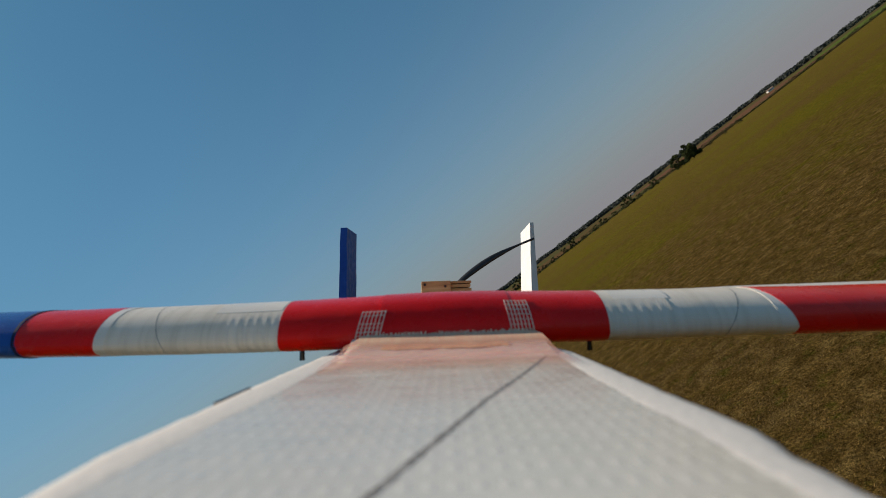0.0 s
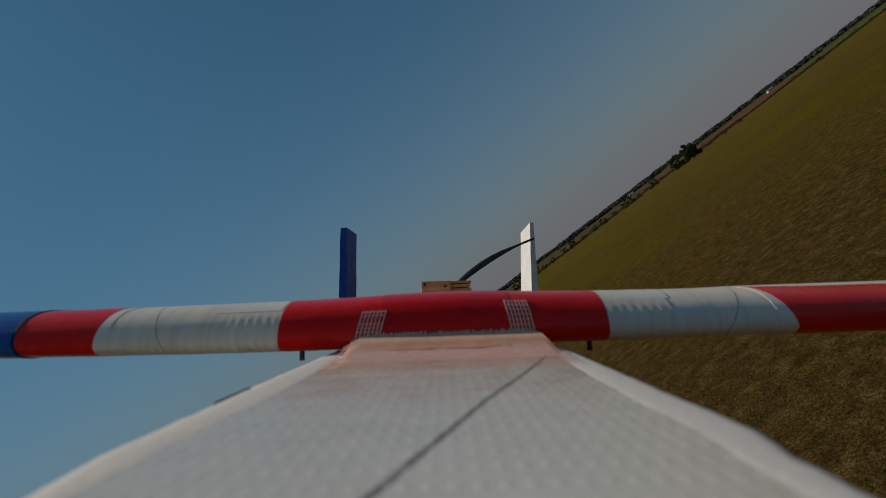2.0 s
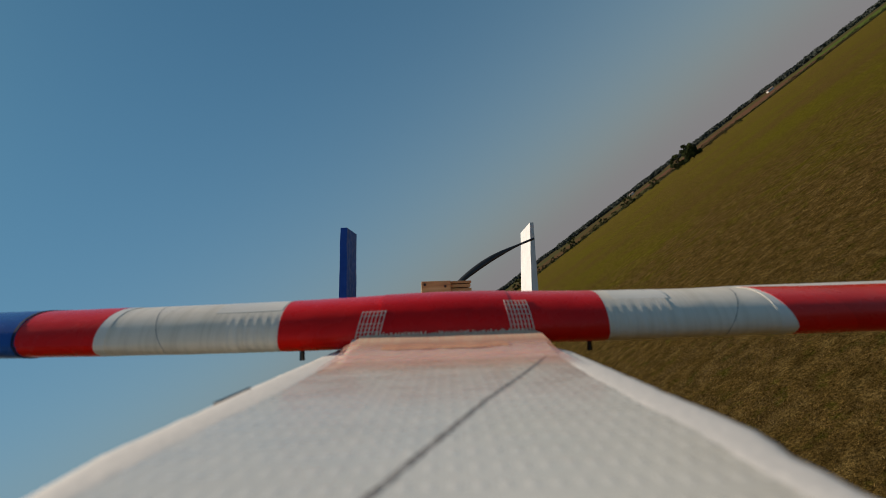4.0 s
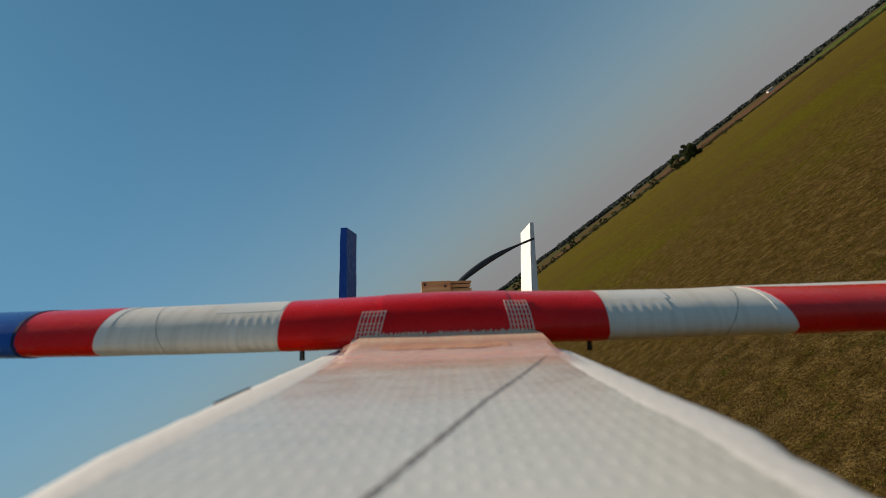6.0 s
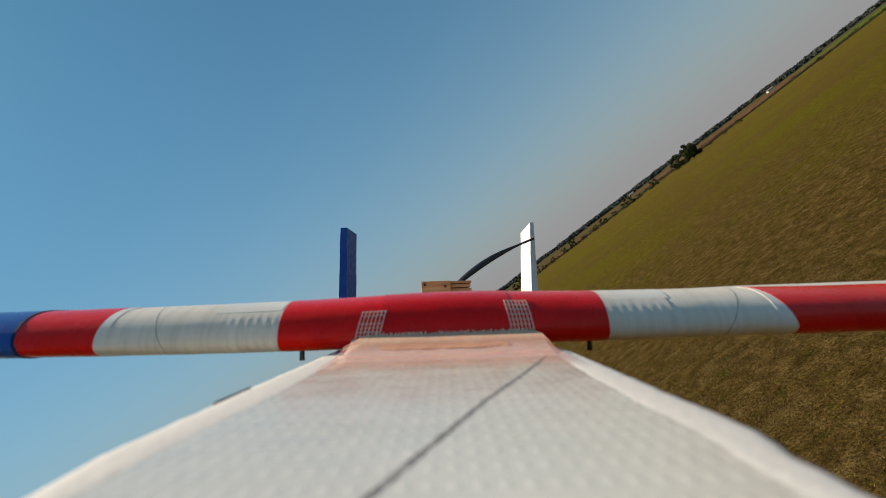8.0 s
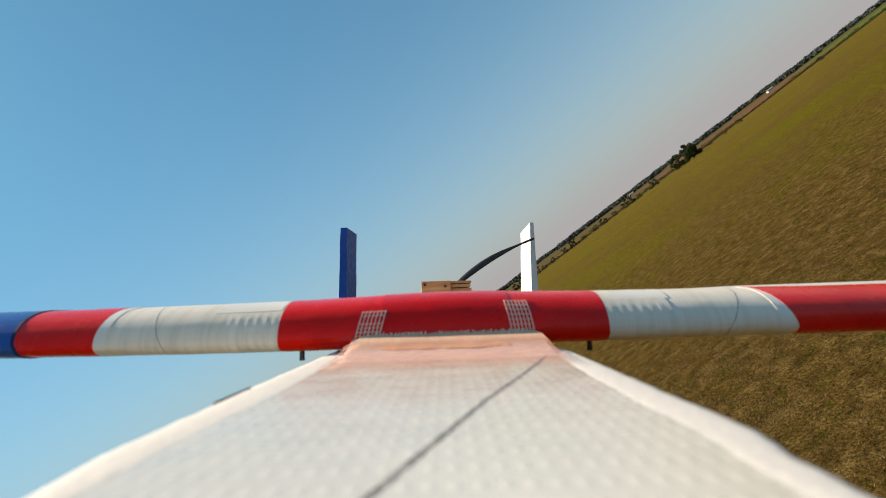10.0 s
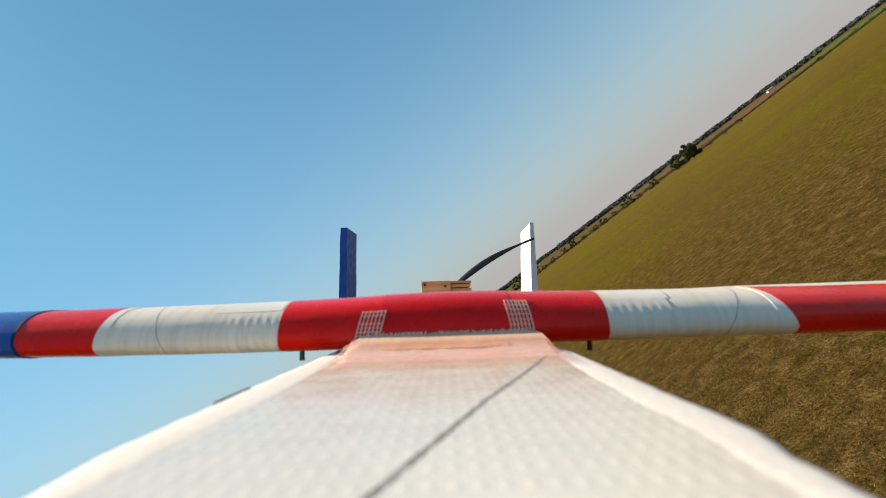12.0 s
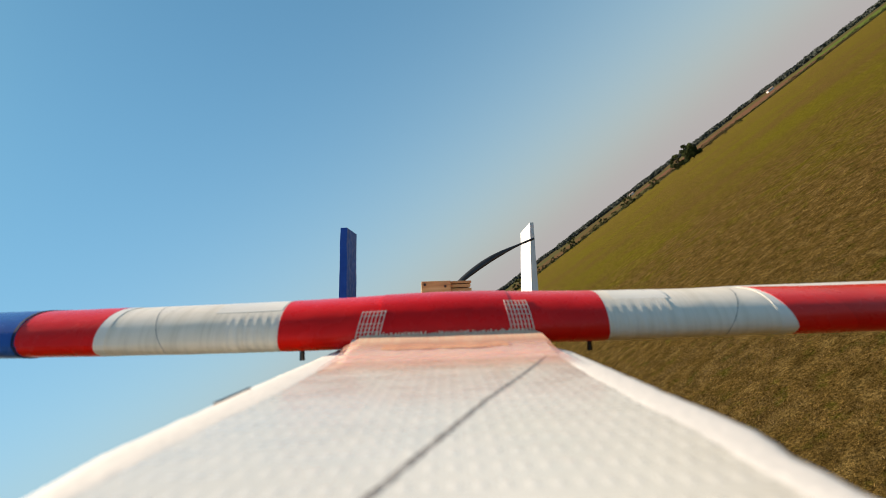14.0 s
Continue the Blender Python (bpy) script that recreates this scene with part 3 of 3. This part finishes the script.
def build_motor():
    mount = part("motor_mount", box_bm(-0.0196, 0.0055, 0.45, 0.5, 0.0045, 0.0348, 0.0009), WOOD, aircraft, "plywood motor mount block")
    for z0, z1, xe in ((0.006, 0.0232, 0.0232), (0.0242, 0.0282, 0.0236), (0.0290, 0.0318, 0.0228), (0.0325, 0.0346, 0.0236)):
        part("ply_layer", box_bm(0.0056, xe, 0.46, 0.5, z0, z1, 0.0004), WOOD, mount)
    for x, z in ((0.0008, 0.0300), (-0.0165, 0.0318)):
        part("bolt", tube_bm((x, 0.4484, z), (x, 0.4520, z), 0.0012, 0.0012, 6), BLACK, mount, "small black bolt head")
    part("motor", tube_bm((-0.001, 0.4995, 0.0225), (-0.001, 0.542, 0.0225), 0.0125, 0.0115, 24), STEEL, aircraft, "small round electric motor", True)
    prop = new("propeller")
    prop.parent = aircraft
    prop.matrix_local = Matrix.Translation((-0.001, 0.556, 0.0235)) @ pose(0, 0, 0, 0, -30, 0)
    tagged(prop, "two-bladed black propeller at rest")
    part("hub", tube_bm((0, -0.012, 0), (0, 0.010, 0), 0.0075, 0.006, 20), BLACK, prop, "", True)
    for s in (1, -1):
        rows = []
        bm = bmesh.new()
        for f in spans(0, 1, 18):
            r = 0.004 + 0.109 * f
            chord = 0.0042 + 0.0030 * math.sin(math.pi * min(1, f * 1.1 + 0.08)) - 0.010 * f ** 5
            chord = max(0.0025, chord + 0.004 * f ** 5)
            pitch = math.atan2(0.115, 2 * math.pi * max(r, 0.012)) * 0.9 + 0.05
            sweep = 0.006 * math.sin(math.pi * f)
            ring = []
            for k in range(8):
                c = 2 * math.pi * k / 8
                u, w = chord * 0.5 * math.cos(c), (0.0016 - 0.0009 * f) * math.sin(c)
                ring.append(bm.verts.new((s * r, (w * math.cos(pitch) + u * math.sin(pitch)), s * (sweep + u * math.cos(pitch) - w * math.sin(pitch)))))
            rows.append(ring)
        for a, b in zip(rows, rows[1:]):
            for k in range(8):
                bm.faces.new((a[k], a[(k + 1) % 8], b[(k + 1) % 8], b[k]))
        bm.faces.new(rows[0])
        bm.faces.new(rows[-1])
        bmesh.ops.recalc_face_normals(bm, faces=bm.faces[:])
        part("blade", bm, BLACK, prop, "", True)


build_wing_skin()
build_mesh_strip(-0.0342, -0.0253, NOSE - 0.5, 15.3, 0.005)
build_mesh_strip(0.0250, 0.0334, NOSE - 0.5, 16.8, -0.003)
build_fuselage()
build_tail()
build_motor()


# ---- foliage ----
def leaf_cloud(rng, centres, radii, per, size):
    """Small bent leaf clumps scattered through the given balls."""
    c = np.repeat(np.array(centres, float), per, axis=0)
    r = np.repeat(np.array(radii, float).reshape(-1, 3), per, axis=0)
    n = len(c)
    d = rng.normal(size=(n, 3))
    d /= np.linalg.norm(d, axis=1)[:, None]
    p = c + d * r * (rng.random((n, 1)) ** 0.4)
    a = rng.normal(size=(n, 3))
    a /= np.linalg.norm(a, axis=1)[:, None]
    b = np.cross(a, rng.normal(size=(n, 3)))
    b /= np.linalg.norm(b, axis=1)[:, None]
    s = size * (0.5 + rng.random((n, 1)))
    v = np.stack([p - a * s, p + b * s * 0.6, p + a * s, p - b * s * 0.6 + np.cross(a, b) * s * 0.35], axis=1).reshape(-1, 3)
    f = np.arange(n * 4).reshape(-1, 4)
    return v.tolist(), f.tolist()


def build_tree(name, height, spread, seed, label, leaf=LEAF, clumps=40, per=130, size=0.4):
    rng = np.random.default_rng(seed)
    tree = tagged(new(name), label, "tree")
    bm = tube_bm((0, 0, -0.3), (0.1, 0.05, height * 0.45), height * 0.032, height * 0.018, 9)
    centres, radii = [], []
    for k in range(clumps):
        a = k * 2.4 + rng.random()
        rr = spread * (0.25 + 0.75 * rng.random()) * (0.75 if k % 4 == 0 else 1)
        z = height * (0.16 + 0.72 * rng.random() * (1.05 - 0.3 * rr / spread))
        if k % 3 == 1:
            z = height * (0.10 + 0.2 * rng.random())
        p = (rr * math.cos(a), rr * math.sin(a), z)
        centres.append(p)
        q = height * (0.07 + 0.06 * rng.random())
        radii.append((q * 1.25, q * 1.25, q))
        if k % 3 == 0:
            limb = tube_bm((0.05, 0.02, height * 0.3), p, height * 0.012, height * 0.004, 6)
            me = bpy.data.meshes.new("limb")
            limb.to_mesh(me)
            limb.free()
            bm.from_mesh(me)
            bpy.data.meshes.remove(me)
    part("trunk", bm, BARK, tree, "", True)
    v, f = leaf_cloud(rng, centres, radii, per, size)
    mesh_object("crown", v, f, leaf, tree)
    return tree


def at(az, dist):
    return dist * math.sin(radians(az)), dist * math.cos(radians(az))


t1 = build_tree("tree", 13.0, 5.6, 11, "tall dark broadleaf tree at the field's edge")
t1.matrix_world = pose(*at(25.6, 378), 0)
t2 = build_tree("tree", 10.5, 5.0, 12, "low dark broadleaf tree beside a taller one", clumps=20)
t2.matrix_world = pose(*at(24.2, 382), 0)
bush = build_tree("tree", 6.5, 3.6, 13, "small round field tree in the boundary hedge", leaf=HEDGE, clumps=14, per=90, size=0.3)
bush.matrix_world = pose(*at(21.3, 392), 0)
tagged(bush, group="trees in the boundary hedge")
for az, dist, sc, turn in ((18.6, 397, 1.15, 40), (17.9, 402, 0.8, 80), (15.2, 396, 0.9, 130), (11.3, 392, 1.2, 200), (10.2, 398, 0.8, 20), (6.4, 388, 1.0, 260), (4.0, 390, 1.25, 310), (30.5, 410, 0.5, 10), (38.0, 470, 0.6, 77), (19.5, 394, 0.6, 15), (16.6, 399, 0.65, 60), (14.0, 401, 0.7, 230), (12.6, 396, 0.55, 170), (8.6, 394, 0.7, 290), (7.5, 397, 0.6, 120), (5.2, 392, 0.75, 33), (27.4, 400, 0.45, 205), (29.0, 404, 0.4, 20), (-3.0, 380, 1.2, 99), (-9.0, 372, 1.0, 150)):
    x, y = at(az, dist)
    b = copy_thing(bush, pose(x, y, 0, 0, 0, turn))
    b.scale = (sc, sc, sc)


def build_hedge():
    rng = np.random.default_rng(5)
    c, r = [], []
    for x in np.arange(-300, 620, 0.6):
        swell = noise.noise((x * 0.021, 3.0, 0)) + 0.6 * noise.noise((x * 0.11, 7.0, 0))
        hh = max(1.1, 1.9 + 1.7 * swell + 0.4 * rng.normal())
        c.append((x, 396 + 0.06 * x + 1.4 * noise.noise((x * 0.03, 0, 0)) + rng.normal() * 0.5, hh * 0.5))
        r.append((1.1, 1.1, hh * 0.6))
    v, f = leaf_cloud(rng, c, r, 26, 0.3)
    return tagged(mesh_object("hedge", v, f, HEDGE), "ragged low hedge along the field's far boundary", "hedge", kind="stuff")


def build_far_woods():
    rng = np.random.default_rng(6)
    c, r = [], []
    for dist, dens, hi in ((820, 0.12, 6), (1250, 0.9, 8), (1700, 1.3, 11), (3400, 1.5, 20)):
        for az in np.concatenate([np.arange(-35, 62, 300.0 / dist), np.arange(62, 325, 900.0 / dist)]):
            if noise.noise((az * 0.16, dist * 0.01, 2)) * 0.5 + 0.5 > dens * 0.62 + 0.1:
                continue
            x, y = at(az + rng.normal() * 0.05, dist * (1 + 0.03 * rng.normal()))
            hh = hi * (0.6 + 0.35 * rng.random() + 0.4 * noise.noise((az * 0.7, dist, 5)))
            c.append((x, y, hh * 0.42))
            r.append((hh * 0.8, hh * 0.8, hh * 0.5))
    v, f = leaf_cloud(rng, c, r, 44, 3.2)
    return tagged(mesh_object("far_woods", v, f, FARWOOD), "belts of far woodland on the horizon, haze painted into their grey-green", "woods", kind="stuff")


build_hedge()
build_far_woods()


def build_far_field(name, x0, x1, depth, material, label):
    """A field beyond the hedge, its near edge along the boundary."""
    bm = bmesh.new()
    base = [(x0, 400 + 0.06 * x0), (x1, 400 + 0.06 * x1), (x1 * 1.3, 400 + depth), (x0 * 1.3, 400 + depth)]
    low, top = [[bm.verts.new((x, y, z)) for x, y in base] for z in (-0.5, 0.4)]
    bm.faces.new(low[::-1])
    bm.faces.new(top)
    for k in range(4):
        bm.faces.new((low[k], low[(k + 1) % 4], top[(k + 1) % 4], top[k]))
    return tagged(part(name, bm, material, None), label, "field", kind="structure")


build_far_field("ground_ploughed", 190, 385, 330, EARTH, "strip of bare red-brown ploughed earth beyond the hedge")
build_far_field("ground_crop", 390, 640, 330, CROP, "strip of bright green crop beyond the hedge")


def build_house(x, y, turn, w, d, h, label):
    house = tagged(new("house"), label, "house", group="far houses")
    house.matrix_world = pose(x, y, 0, 0, 0, turn)
    part("wall", box_bm(-w / 2, w / 2, -d / 2, d / 2, -0.1, h), PLASTER, house)
    v = [(-w / 2 - .4, -d / 2 - .4, h), (w / 2 + .4, -d / 2 - .4, h), (w / 2 + .4, d / 2 + .4, h), (-w / 2 - .4, d / 2 + .4, h), (-w / 2 - .4, 0, h + d * .3), (w / 2 + .4, 0, h + d * .3)]
    mesh_object("roof", v, [(0, 1, 5, 4), (2, 3, 4, 5), (0, 4, 3), (1, 2, 5), (3, 2, 1, 0)], ROOF, house)
    for k in range(3):
        xx = -w / 2 + w * (k + 0.5) / 3
        part("window", box_bm(xx - .6, xx + .6, -d / 2 - .06, -d / 2 + .1, h * .35, h * .35 + 1.3), GLASS, house)
    return house


for az, dist, turn, w in ((19.0, 1010, 20, 9), (33.8, 1000, 30, 10)):
    build_house(*at(az, dist), turn - az, w, 6, 2.8, "low white farmhouse with a clay roof, far off")


# ---- the strip, bushes and wood that lie behind ----
def build_runway():
    bm = box_bm(-70, 60, -34, -24, 0.0, 0.06)
    ob = part("runway", bm, ASPHALT, None)
    return tagged(ob, "weathered dark asphalt runway strip", "runway", kind="structure")


def build_reeds():
    rng = np.random.default_rng(8)
    c, r = [], []
    for k in range(150):
        c.append((rng.uniform(-40, 40), -44 + rng.normal() * 1.6, 0.6))
        r.append((0.9, 0.8, 0.7 + 0.5 * rng.random()))
    v, f = leaf_cloud(rng, c, r, 60, 0.16)
    return tagged(mesh_object("reed_bushes", v, f, REED), "row of pale reeds and bushes beside the runway", "bushes", kind="stuff")


build_runway()
build_reeds()
for x, y, sc in ((-62, -70, 0.9), (-70, -64, 0.75), (-54, -76, 0.8)):
    b = copy_thing(t1, pose(x, y, 0, 0, 0, x * 7))
    b.scale = (sc, sc, sc)
    tagged(b, "dark broadleaf tree near the runway's end")


# ---- grass ----
def build_grass():
    rng = np.random.default_rng(9)
    # even cover all round the place, thinning out with distance
    d = np.concatenate([27.0 * np.sqrt(rng.random(230000)), 27.0 + 100.0 * rng.random(150000) ** 1.8])
    az = rng.uniform(-np.pi, np.pi, len(d))
    x, y = d * np.sin(az), d * np.cos(az)
    keep = np.array([noise.noise((a * 0.5, b * 0.5, 0)) + 0.5 * noise.noise((a * 0.12, b * 0.12, 4)) + 0.25 * rng.normal() > 0.05 for a, b in zip(x, y)])
    x, y, d = x[keep], y[keep], d[keep]
    blades = 4
    x, y, d = np.repeat(x, blades), np.repeat(y, blades), np.repeat(d, blades)
    m = len(x)
    x = x + rng.normal(size=m) * 0.09
    y = y + rng.normal(size=m) * 0.09
    a = rng.random(m) * 2 * np.pi
    ln = 0.04 + 0.08 * rng.random(m) ** 2
    tilt = 0.95 + 0.6 * rng.random(m)
    w = 0.006 + 0.0005 * d
    ux, uy = np.cos(a), np.sin(a)
    z0 = np.zeros(m) - 0.01
    g = np.array([0.25 * noise.noise((p * 0.02, q * 0.02, 0)) * min(1.0, math.hypot(p, q) / 60) for p, q in zip(x, y)])
    base1 = np.stack([x - uy * w, y + ux * w, z0 + g], 1)
    base2 = np.stack([x + uy * w, y - ux * w, z0 + g], 1)
    tip = np.stack([x + ux * ln * np.sin(tilt), y + uy * ln * np.sin(tilt), g + ln * np.cos(tilt) + 0.01], 1)
    v = np.stack([base1, base2, tip], 1).reshape(-1, 3)
    f = np.arange(m * 3).reshape(-1, 3)
    return tagged(mesh_object("grass", v.tolist(), f.tolist(), STRAW), "short dry straw and green grass tufts on the field", "grass", kind="stuff")


build_grass()
